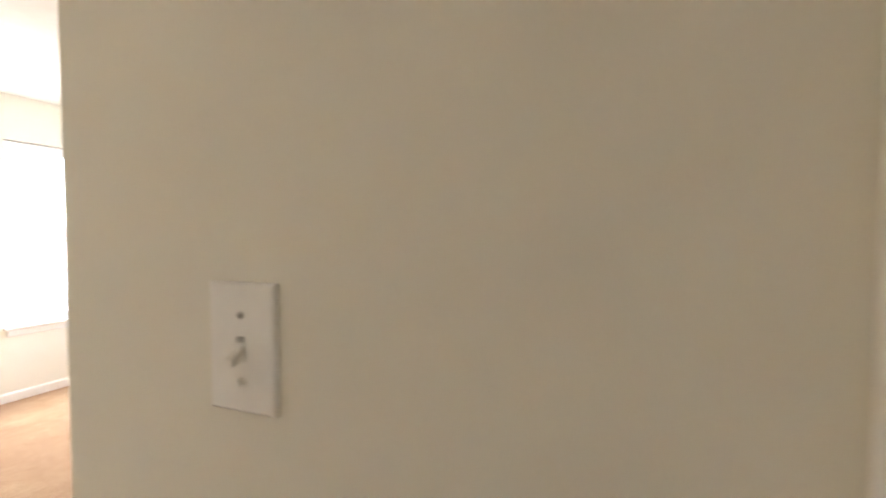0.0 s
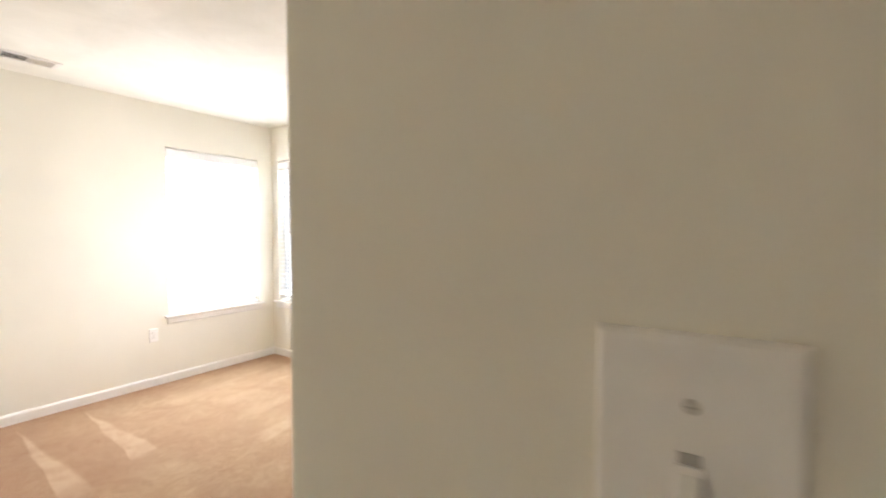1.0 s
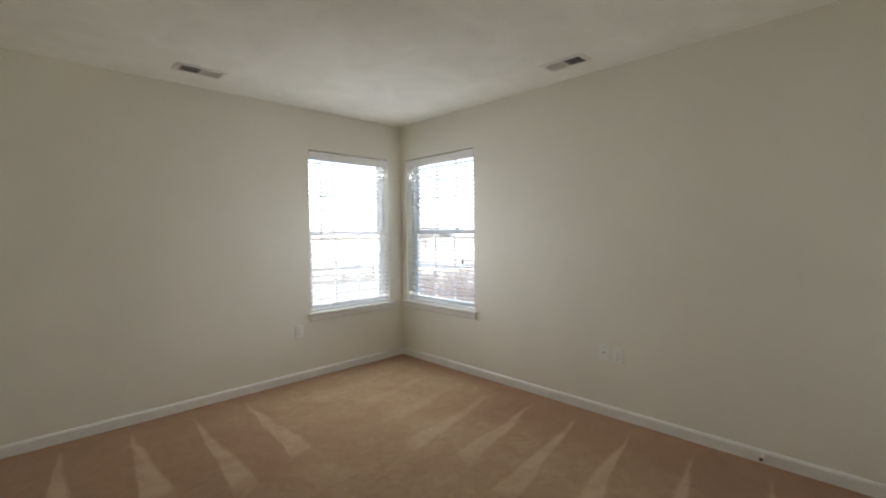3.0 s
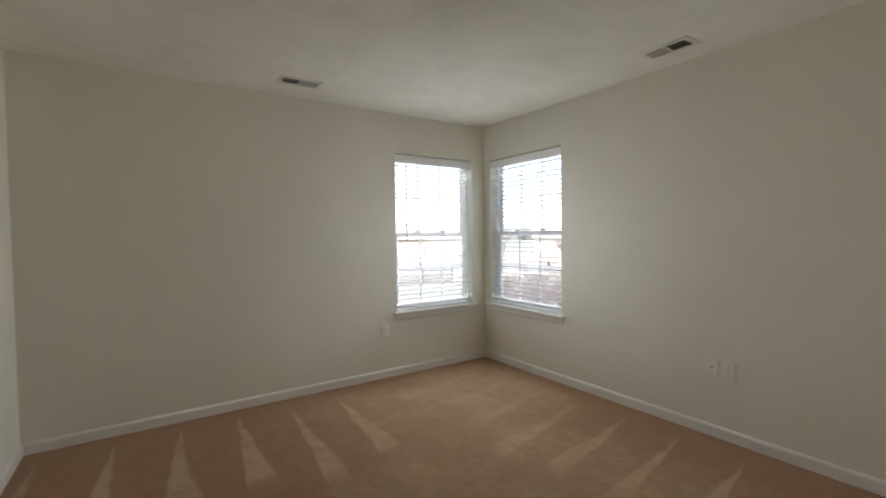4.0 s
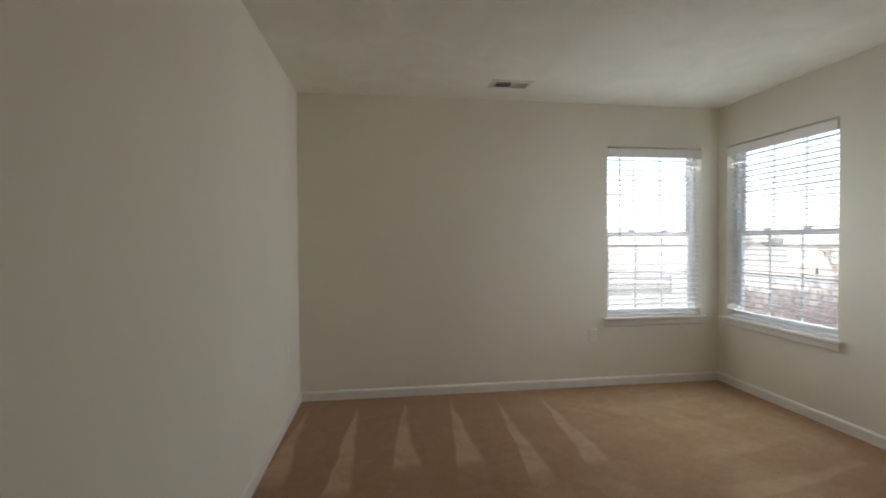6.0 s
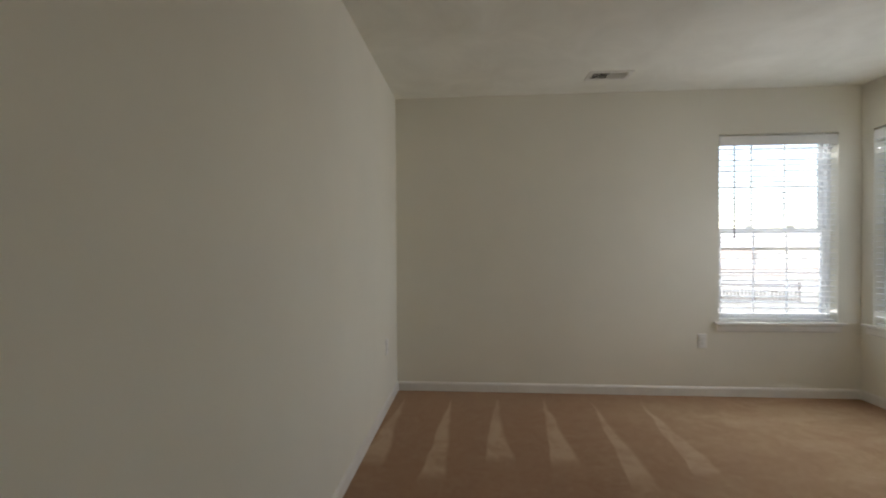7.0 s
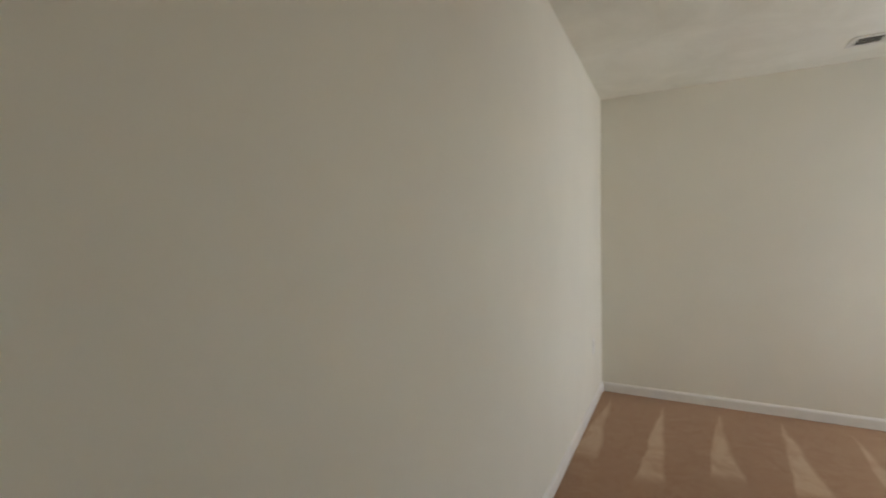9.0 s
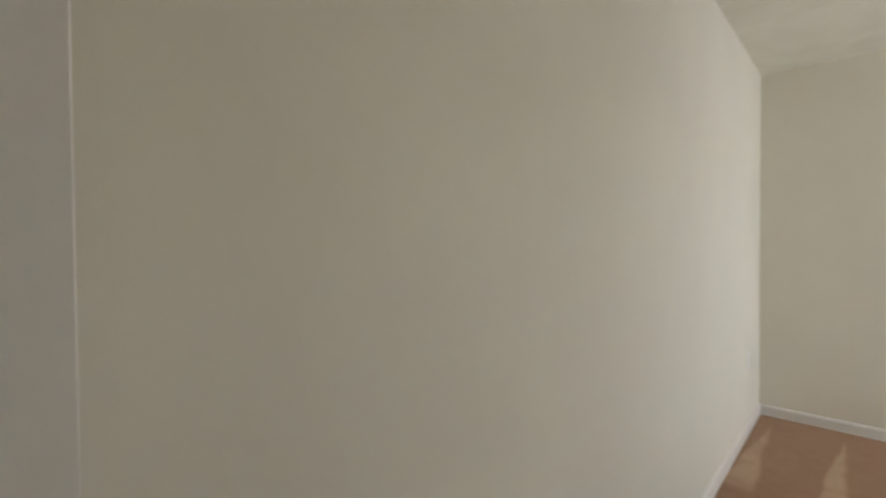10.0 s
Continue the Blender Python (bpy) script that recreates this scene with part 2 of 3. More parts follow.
def share(name, source, parent, m):
    """Another object on the same mesh."""
    ob = new(name, source.data)
    ob.parent = parent
    ob.matrix_basis = m
    return ob


def thing(name, m, label, category, group="", kind=""):
    ob = new(name)
    ob.matrix_basis = m
    ob.empty_display_size = 0.05
    return tagged(ob, label, category, group, kind)


def block(x0, x1, y0, y1, z0, z1, bevel=0.0, seg=2, bm=None):
    """A box, or a box added to bm; bevelled edges when asked for."""
    b = bmesh.new()
    bmesh.ops.create_cube(b, size=1.0)
    for v in b.verts:
        v.co = Vector((x0 + (v.co.x + 0.5) * (x1 - x0), y0 + (v.co.y + 0.5) * (y1 - y0), z0 + (v.co.z + 0.5) * (z1 - z0)))
    if bevel:
        bmesh.ops.bevel(b, geom=b.edges[:], offset=bevel, segments=seg, profile=0.6, affect="EDGES")
    if bm is None:
        return b
    me = bpy.data.meshes.new("tmp")
    b.to_mesh(me)
    b.free()
    bm.from_mesh(me)
    bpy.data.meshes.remove(me)
    return bm


def rod(a, b, r, sides=10, r2=None, bm=None):
    """A round rod from a to b."""
    bm = bm or bmesh.new()
    a, b = Vector(a), Vector(b)
    d = b - a
    m = Matrix.Translation((a + b) / 2) @ d.to_track_quat("Z", "Y").to_matrix().to_4x4()
    bmesh.ops.create_cone(bm, cap_ends=True, segments=sides, radius1=r, radius2=r if r2 is None else r2, depth=d.length, matrix=m)
    return bm


def lathe(profile, sides=24, m=Matrix()):
    """A turned shape round z from pairs (radius, height)."""
    bm = bmesh.new()
    rings = []
    for r, h in profile:
        rings.append([bm.verts.new(m @ Vector((r * math.cos(k * math.tau / sides), r * math.sin(k * math.tau / sides), h))) for k in range(sides)])
    for lo, hi in zip(rings, rings[1:]):
        for k in range(sides):
            f = bm.faces.new((lo[k], lo[(k + 1) % sides], hi[(k + 1) % sides], hi[k]))
            f.smooth = True
    bm.faces.new(rings[0][::-1])
    bm.faces.new(rings[-1])
    return bm


def extrude_profile(profile, length):
    """A strip along +x whose section is given as (depth towards -y, height)."""
    bm = bmesh.new()
    a = [bm.verts.new((0, -d, h)) for d, h in profile]
    b = [bm.verts.new((length, -d, h)) for d, h in profile]
    n = len(profile)
    for k in range(n):
        bm.faces.new((a[k], a[(k + 1) % n], b[(k + 1) % n], b[k]))
    bm.faces.new(a[::-1])
    bm.faces.new(b)
    bmesh.ops.recalc_face_normals(bm, faces=bm.faces[:])
    return bm


def slab_with_holes(length, height, thick, holes=()):
    """A wall along +x, its face at y = 0 towards -y, its back at y = thick, with holes (x0, x1, z0, z1) through it."""
    us = sorted({0.0, length, *[h[0] for h in holes], *[h[1] for h in holes]})
    vs = sorted({0.0, height, *[h[2] for h in holes], *[h[3] for h in holes]})
    solid = {}
    for i in range(len(us) - 1):
        for j in range(len(vs) - 1):
            cu, cv = (us[i] + us[i + 1]) / 2, (vs[j] + vs[j + 1]) / 2
            solid[i, j] = not any(a < cu < b and c < cv < d for a, b, c, d in holes)
    bm = bmesh.new()
    at = {}

    def v(i, j, k):
        key = i, j, k
        if key not in at:
            at[key] = bm.verts.new((us[i], thick * k, vs[j]))
        return at[key]

    for (i, j), full in solid.items():
        if not full:
            continue
        bm.faces.new((v(i, j, 0), v(i + 1, j, 0), v(i + 1, j + 1, 0), v(i, j + 1, 0)))
        bm.faces.new((v(i, j, 1), v(i, j + 1, 1), v(i + 1, j + 1, 1), v(i + 1, j, 1)))
        for di, dj, p, q in ((-1, 0, (i, j), (i, j + 1)), (1, 0, (i + 1, j), (i + 1, j + 1)), (0, -1, (i, j), (i + 1, j)), (0, 1, (i, j + 1), (i + 1, j + 1))):
            if not solid.get((i + di, j + dj)):
                bm.faces.new((v(*p, 0), v(*q, 0), v(*q, 1), v(*p, 1)))
    bmesh.ops.recalc_face_normals(bm, faces=bm.faces[:])
    return bm


# ---- the room: plan in metres, the window corner at the origin ----
HIGH, WEST, CLOSET, SWITCH_X, ENTRY = 2.44, -3.64, -3.838, -2.72, -4.556
SKEW = pose(SWITCH_X, CLOSET, 0, 0, 0, 1.3) @ pose(-SWITCH_X, -CLOSET, 0)  # the closet wall is a little out of square
SILL, HEAD = 0.60, 2.083
W1 = (-1.058, -0.17)
W2 = (-1.042, -0.10)
THICK = 0.16


def wall(name, m, length, thick, label, holes=(), bevel=0.0):
    bm = slab_with_holes(length, HIGH, thick, holes)
    if bevel:
        edges = [e for e in bm.edges if abs(e.verts[0].co.x - e.verts[1].co.x) < 1e-6 and abs(e.verts[0].co.z - e.verts[1].co.z) > 1 and e.verts[0].co.x < 1e-6 and e.verts[0].co.y < 1e-6]
        bmesh.ops.bevel(bm, geom=edges, offset=bevel, segments=4, profile=0.5, affect="EDGES")
    ob = part(name, bm, M_WALL)
    ob.matrix_basis = m
    return tagged(ob, label, "wall", kind="structure")


wall("wall_north", pose(WEST - THICK, 0, 0), -WEST + 2 * THICK, THICK, "cream painted wall with one window and an outlet",
     [(W1[0] - WEST + THICK, W1[1] - WEST + THICK, SILL, HEAD)])
wall("wall_east", pose(0, 0, 0, 0, 0, -90), 4.9, THICK, "cream painted wall with one window and outlets",
     [(-W2[1], -W2[0], SILL, HEAD)])
wall("wall_west", pose(WEST, -6.2, 0, 0, 0, 90), 6.2, THICK, "long bare cream painted wall")
DOOR_A, DOOR_B, DOOR_H = -1.475, -0.115, 2.045
wall("wall_closet", SKEW @ pose(0.02, CLOSET, 0, 0, 0, 180), -SWITCH_X - 0.115 + 0.02, 0.115, "cream painted wall round the closet doors",
     [(0.02 - DOOR_B, 0.02 - DOOR_A, 0.0, DOOR_H)])
wall("wall_switch", pose(SWITCH_X, CLOSET, 0, 0, 0, -90), -ENTRY + CLOSET + 0.12, 0.115, "cream painted wall beside the entry with a light switch", bevel=0.006)
for v in bpy.data.objects["wall_switch"].data.vertices:  # its end lies in the closet wall's face
    if v.co.x < 0.001 and v.co.y > 0.11:
        v.co.x -= 0.0026
wall("wall_entry", pose(SWITCH_X + 0.11, ENTRY, 0, 0, 0, 180), SWITCH_X + 0.11 - WEST, 0.12, "cream painted wall round the entry doorway",
     [(0.19, 0.19 + 0.775, 0.0, 2.05)])
# unseen walls, added to keep sun and sky out of closet and hall
wall("unseen_closet_back", pose(0, -4.74, 0, 0, 0, 180), -SWITCH_X - 0.115, 0.1, "unseen plain wall, added to close the closet against daylight")
wall("unseen_hall_end", pose(-2.3, -6.2, 0, 0, 0, 180), 1.5, 0.1, "unseen plain wall, added to keep the sun out of the hall")
wall("unseen_hall_side", pose(-2.4, -4.665, 0, 0, 0, -90), 1.54, 0.1, "unseen plain wall, added to close the side of the hall")

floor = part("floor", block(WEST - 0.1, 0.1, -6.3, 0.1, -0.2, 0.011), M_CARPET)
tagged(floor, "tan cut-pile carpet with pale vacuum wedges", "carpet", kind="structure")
ceil = part("ceiling", block(WEST - 0.3, 0.3, -6.4, 0.3, HIGH, HIGH + 0.25), M_CEIL)
tagged(ceil, "off-white painted ceiling, lightly textured", "ceiling", kind="structure")

BASE = [(0, 0), (0.013, 0), (0.013, 0.067), (0.012, 0.073), (0.0095, 0.078), (0.006, 0.083), (0.002, 0.0855), (0, 0.0855)]


def baseboard(m, length, label="white moulded baseboard along the wall"):
    ob = part("baseboard", extrude_profile(BASE, length), M_TRIM)
    ob.matrix_basis = m
    tagged(ob, label, "baseboard", "baseboards", "structure")


baseboard(pose(WEST + 0.013, 0, 0), -WEST - 0.026)
baseboard(pose(0, 0, 0, 0, 0, -90), -CLOSET - 0.066)
baseboard(pose(WEST, ENTRY, 0, 0, 0, 90), -ENTRY)
baseboard(SKEW @ pose(DOOR_A - 0.062, CLOSET, 0, 0, 0, 180), DOOR_A - 0.062 - SWITCH_X + 0.013)
baseboard(pose(SWITCH_X, CLOSET + 0.009, 0, 0, 0, -90), CLOSET - ENTRY + 0.009)


# ---- windows: double-hung, grilled, with stool and apron ----
def window(name, m, wide, stool_left, stool_right, label):
    """Local x along the wall, y outwards, z up; the origin is the opening's lower corner on the room's face."""
    tall = HEAD - SILL
    w = thing(name, m, label, "window", kind="structure")
    d0, d1 = 0.075, 0.15
    frame_bm = bmesh.new()
    f = 0.026
    for a, b, c, d in ((0, f, 0, tall), (wide - f, wide, 0, tall), (f, wide - f, 0, f), (f, wide - f, tall - f, tall)):
        block(a, b, d0, d1, c, d, 0.003, bm=frame_bm)
    part("window_frame", frame_bm, M_VINYL, w)
    mid = 1.325 - SILL
    for key, y0, y1, z0, z1 in (("lower_sash", 0.082, 0.107, f, mid + 0.02), ("upper_sash", 0.112, 0.137, mid - 0.02, tall - f)):
        s = 0.034
        bm = bmesh.new()
        x0, x1 = f + 0.001, wide - f - 0.001
        for a, b, c, d in ((x0, x0 + s, z0, z1), (x1 - s, x1, z0, z1), (x0 + s, x1 - s, z0, z0 + s), (x0 + s, x1 - s, z1 - s, z1)):
            block(a, b, y0, y1, c, d, 0.004, bm=bm)
        sash = part(key, bm, M_VINYL, w)
        ym = (y0 + y1) / 2
        part("pane", block(x0 + s, x1 - s, ym - 0.002, ym + 0.002, z0 + s, z1 - s), M_GLASS, sash, "clear glass pane")
        for k in (1, 2):
            xm = x0 + s + (x1 - x0 - 2 * s) * k / 3
            part("muntin", block(xm - 0.006, xm + 0.006, ym - 0.006, ym + 0.006, z0 + s, z1 - s, 0.002, 1), M_VINYL, sash)
        zm = (z0 + z1) / 2
        part("muntin", block(x0 + s, x1 - s, ym - 0.005, ym + 0.005, zm - 0.006, zm + 0.006, 0.002, 1), M_VINYL, sash)
    for k in (0.32, 0.68):
        part("sash_lock", block(wide * k - 0.028, wide * k + 0.028, 0.088, 0.112, mid + 0.021, mid + 0.034, 0.004), M_VINYL, w, "white cam lock on the meeting rail")
    # stool with a rounded nose, and the apron below it
    stool = block(-stool_left, wide + stool_right, -0.034, -0.0015, -0.019, 0.003, 0.007, 3)
    block(0.002, wide - 0.002, -0.004, 0.076, -0.017, 0.0025, bm=stool)
    part("window_sill", stool, M_TRIM, w, "white painted window stool")
    apron = extrude_profile([(0, -0.075), (0.008, -0.075), (0.012, -0.066), (0.012, -0.03), (0.016, -0.0195), (0, -0.0195)], wide + stool_left + stool_right - 0.05)
    bmesh.ops.translate(apron, verts=apron.verts[:], vec=(-stool_left + 0.025, 0, 0))
    part("apron", apron, M_TRIM, w)
    return w


window_1 = window("window_1", pose(W1[0], 0, SILL), W1[1] - W1[0], 0.042, 0.042, "white double-hung window with grilles in the long wall")
window_2 = window("window_2", pose(0, W2[1], SILL, 0, 0, -90), W2[1] - W2[0], 0.07, 0.04, "white double-hung window with grilles near the room corner")


# ---- blinds ----
def window_blind(m, wide, tilt, wand_at, cord_at, label):
    """Two-inch blind let down with open slats; local frame as for the window."""
    b = thing("window_blind", m, label, "blind", "window blinds")
    tall = HEAD - SILL
    part("headrail", block(0.012, wide - 0.012, 0.012, 0.06, tall - 0.062, tall - 0.016, 0.002), M_SLAT, b)
    val = extrude_profile([(0, 0), (0.006, 0.004), (0.008, 0.012), (0.008, 0.06), (0.006, 0.07), (0.002, 0.076), (0, 0.076)], wide - 0.012)
    block(0.0, 0.006, 0.0, 0.045, 0.004, 0.072, bm=val)
    block(wide - 0.018, wide - 0.012, 0.0, 0.045, 0.004, 0.072, bm=val)
    bmesh.ops.translate(val, verts=val.verts[:], vec=(0.006, 0.004, tall - 0.091))
    part("valance", val, M_SLAT, b, "white moulded valance")
    pitch, depth = 0.0435, 0.05
    n = int((tall - 0.13) / pitch)
    top = tall - 0.112
    bm = bmesh.new()
    segs = 5
    low, high = [], []
    for k in range(segs + 1):
        v = k / segs - 0.5
        crown = 0.0035 * (1 - 4 * v * v)
        y = v * depth
        low.append([bm.verts.new((x, y, crown - 0.0015)) for x in (0.008, wide - 0.008)])
        high.append([bm.verts.new((x, y, crown + 0.0015)) for x in (0.008, wide - 0.008)])
    for k in range(segs):
        bm.faces.new((high[k][0], high[k][1], high[k + 1][1], high[k + 1][0]))
        bm.faces.new((low[k][0], low[k + 1][0], low[k + 1][1], low[k][1]))
        for e in (0, 1):
            bm.faces.new((low[k][e], high[k][e], high[k + 1][e], low[k + 1][e]))
    for k in (0, segs):
        bm.faces.new((low[k][0], low[k][1], high[k][1], high[k][0]))
    bmesh.ops.recalc_face_normals(bm, faces=bm.faces[:])
    rng = random.Random(int(wide * 1000))
    first = None
    for k in range(n):
        place = pose(0, 0.037, top - k * pitch, tilt + rng.uniform(-1.6, 1.6), rng.uniform(-0.12, 0.12), 0)
        if first is None:
            first = part("slat", bm, M_SLAT, b)
            first.matrix_basis = place
        else:
            share("slat", first, b, place)
    part("bottom_rail", block(0.008, wide - 0.008, 0.013, 0.061, 0.006, 0.024, 0.004), M_SLAT, b)
    for k in (0.16, 0.5, 0.84):
        for y in (0.0115, 0.0625):
            part("ladder_cord", rod((wide * k, y, 0.02), (wide * k, y, tall - 0.05), 0.0009, 5), M_CORD, b)
    if wand_at:
        wand = rod((wand_at, 0.004, tall - 0.075), (wand_at, 0.001, tall - 0.82), 0.005, 6)
        rod((wand_at, 0.006, tall - 0.05), (wand_at, 0.004, tall - 0.078), 0.002, 6, bm=wand)
        part("tilt_wand", wand, M_WAND, b, "grey translucent tilt wand")
    if cord_at:
        part("lift_cord", rod((cord_at, 0.004, tall - 0.07), (cord_at, 0.0, tall - 1.02), 0.0012, 5), M_CORD, b)
        part("tassel", lathe([(0.002, 0.048), (0.005, 0.042), (0.0095, 0.008), (0.0075, 0.0)], 10, Matrix.Translation((cord_at, 0.0, tall - 1.055))), M_RUBBER, b, "dark cord tassel")
    return b


window_blind(pose(W1[0], 0, SILL), W1[1] - W1[0], -1.0, 0.117, 0, "white slatted blind let down with open slats in the window")
window_blind(pose(0, W2[1], SILL, 0, 0, -90), W2[1] - W2[0], -2.0, 0, 0.80, "white slatted blind with open slats and a dark tassel")


# ---- ceiling registers ----
def ceiling_vent(m, label):
    """A two-way register: local x along it; the banks lean opposite ways."""
    v = thing("ceiling_vent", m, label, "vent", "ceiling vents")
    L, W = 0.307, 0.165
    bm = bmesh.new()
    for a, b, c, d in ((-L / 2, L / 2, -W / 2, -W / 2 + 0.03), (-L / 2, L / 2, W / 2 - 0.03, W / 2), (-L / 2, -L / 2 + 0.032, -W / 2 + 0.03, W / 2 - 0.03), (L / 2 - 0.032, L / 2, -W / 2 + 0.03, W / 2 - 0.03)):
        block(a, b, c, d, -0.007, -0.0005, 0.0025, 2, bm)
    part("frame", bm, M_VENT, v)
    part("centre_bar", block(-0.006, 0.006, -W / 2 + 0.03, W / 2 - 0.03, -0.008, -0.001, 0.0015, 1), M_VENT, v)
    # flat sheet painted dark for the shade up in the duct
    part("backing", block(-L / 2 + 0.03, L / 2 - 0.03, -W / 2 + 0.028, W / 2 - 0.028, -0.0012, -0.0004), M_DUCT_SHADE, v, "flat dark sheet painted as the shade in the duct")
    for side in (-1, 1):
        first = None
        for k in range(9):
            x = side * (0.0145 + k * 0.0129)
            mm = pose(x, 0, -0.0065, 0, 44 * side, 0)
            if first is None:
                first = part("slat", block(-0.0062, 0.0062, -W / 2 + 0.031, W / 2 - 0.031, -0.0006, 0.0006), M_VENT, v)
                first.matrix_basis = mm
            else:
                share("slat", first, v, mm)
    for sx in (-1, 1):
        part("screw", lathe([(0.004, 0.0), (0.0035, -0.0015), (0.001, -0.002)], 10, Matrix.Translation((sx * (L / 2 - 0.014), 0, -0.007))), M_SCREW, v)
    return v


ceiling_vent(pose(-2.02, -0.37, HIGH), "white metal two-way air register in the ceiling")
ceiling_vent(pose(-0.295, -2.135, HIGH, 0, 0, 90), "white metal two-way air register in the ceiling")


# ---- plates on the walls: local x along the wall, -y into the room, z up, origin at the centre ----
def plate_body(parent, wide=0.070, tall=0.1145):
    bm = block(-wide / 2, wide / 2, -0.0053, -0.0003, -tall / 2, tall / 2)
    edges = [e for e in bm.edges if all(v.co.y < -0.005 for v in e.verts)]
    bmesh.ops.bevel(bm, geom=edges, offset=0.0046, segments=4, profile=0.55, affect="EDGES")
    return part("plate", bm, M_PLATE, parent)


def screw(parent, z):
    m = Matrix.Translation((0, -0.0053, z)) @ pose(0, 0, 0, 90)
    s = part("screw", lathe([(0.0033, -0.0002), (0.0033, 0.0006), (0.0022, 0.0012), (0.0005, 0.0014)], 14, m), M_SCREW, parent)
    part("slot", block(-0.0027, 0.0027, -0.0069, -0.0064, z - 0.0004, z + 0.0004), M_SHADE, s)


def light_switch(m):
    o = thing("light_switch", m, "white toggle light switch on the cream wall", "switch")
    plate_body(o, 0.077, 0.120)
    screw(o, 0.0302)
    screw(o, -0.0302)
    part("toggle_slot", block(-0.0042, 0.0042, -0.0062, -0.0056, 0.0058, 0.0105), M_SHADE, o, "thin grey block painted as the shaded toggle opening")
    bm = block(-0.0046, 0.0046, -0.015, 0.0, -0.0055, 0.0045, 0.0012, 2)
    for v in bm.verts:
        k = min(1.0, max(0.0, -v.co.y / 0.015))
        v.co.z = v.co.z * (1 - 0.2 * k) - 0.010 * k
        v.co.x *= 1 - 0.12 * k
    bmesh.ops.translate(bm, verts=bm.verts[:], vec=(0, -0.004, 0))
    part("toggle", bm, M_PLATE, o, "white toggle lever, switched down")
    part("toggle_collar", block(-0.0052, 0.0052, -0.0072, -0.0056, -0.0123, 0.0056, 0.0005, 1), M_PLATE, o)
    return o


def wall_outlet(m, label):
    o = thing("wall_outlet", m, label, "outlet", "wall outlets")
    plate_body(o)
    screw(o, 0.0)
    for z in (0.0195, -0.0195):
        bm = lathe([(0.0168, 0.0), (0.0168, 0.0012), (0.0155, 0.0017)], 22, Matrix.Translation((0, -0.0055, z)) @ pose(0, 0, 0, 90))
        for v in bm.verts:
            v.co.z = z + max(-0.0135, min(0.0135, v.co.z - z))
        r = part("receptacle", bm, M_PLATE, o)
        for x, h in ((-0.0063, 0.0045), (0.0063, 0.0035)):
            part("slot", block(x - 0.001, x + 0.001, -0.0076, -0.0070, z + 0.003 - h, z + 0.003 + h), M_SLOT, r)
        part("slot", rod((0, -0.0069, z - 0.0082), (0, -0.0076, z - 0.0082), 0.0022, 10), M_SLOT, r)
    return o


def cable_plate(m):
    o = thing("cable_plate", m, "off-white cable wall plate with a dark socket", "wall plate")
    plate_body(o)
    screw(o, 0.041)
    screw(o, -0.041)
    part("socket", rod((0, -0.004, 0.006), (0, -0.014, 0.006), 0.0055, 12), M_NICKEL, o, "threaded cable socket")
    part("socket_hole", rod((0, -0.0142, 0.006), (0, -0.0147, 0.006), 0.0042, 12), M_SLOT, o)
    return o


light_switch(pose(SWITCH_X, -4.1032, 1.2485, 0, 0, -90))
wall_outlet(pose(-1.188, 0, 0.449), "white duplex outlet below the window")
cable_plate(pose(0, -2.267, 0.452, 0, 0, -90))
wall_outlet(pose(0, -2.366, 0.449, 0, 0, -90), "white duplex outlet beside a cable plate")
wall_outlet(pose(WEST, -0.43, 0.475, 0, 0, 90), "white duplex outlet near the far corner")


# ---- doors ----
def knob_set(parent, x, y, z, way):
    """A round knob on a rose; way is -1 or 1 along y."""
    m = Matrix.Translation((x, y, z)) @ pose(0, 0, 0, -90 * way)
    k = part("knob", lathe([(0.0315, 0.0), (0.0315, 0.003), (0.028, 0.008), (0.013, 0.012), (0.0115, 0.028), (0.016, 0.034), (0.0245, 0.041), (0.0275, 0.050), (0.0265, 0.058), (0.021, 0.064), (0.010, 0.0665), (0.001, 0.067)], 28, m), M_NICKEL, parent, "satin nickel door knob")
    return k


def panel_door_mesh(wide, tall, thick, bm=None):
    """A six-panel door: stiles and rails proud of recessed fields with raised centres, on both faces. y from 0 to thick."""
    bm = bm or bmesh.new()
    block(0.0, wide, 0.0036, thick - 0.0036, 0.0, tall, bm=bm)
    st, mid = 0.105, 0.085
    rows = [(0.235, 0.80), (0.985, 1.60), (1.70, tall - 0.115)]
    cols = [(st, (wide - mid) / 2), ((wide + mid) / 2, wide - st)]
    zs = [0.0] + [z for r in rows for z in r] + [tall]
    for y0, y1 in ((0.0, 0.0034), (thick - 0.0034, thick)):
        block(0, st, y0, y1, 0, tall, 0.0015, 1, bm)
        block(wide - st, wide, y0, y1, 0, tall, 0.0015, 1, bm)
        for a, b in zip(zs[0::2], zs[1::2]):
            block(st, wide - st, y0, y1, a, b, 0.0015, 1, bm)
        for a, b in rows:
            block(cols[0][1], cols[1][0], y0, y1, a, b, 0.0015, 1, bm)
            for c, d in cols:
                block(c + 0.028, d - 0.028, y0 + 0.0008, y1 - 0.0004, a + 0.028, b - 0.028, 0.001, 1, bm)
    return bm


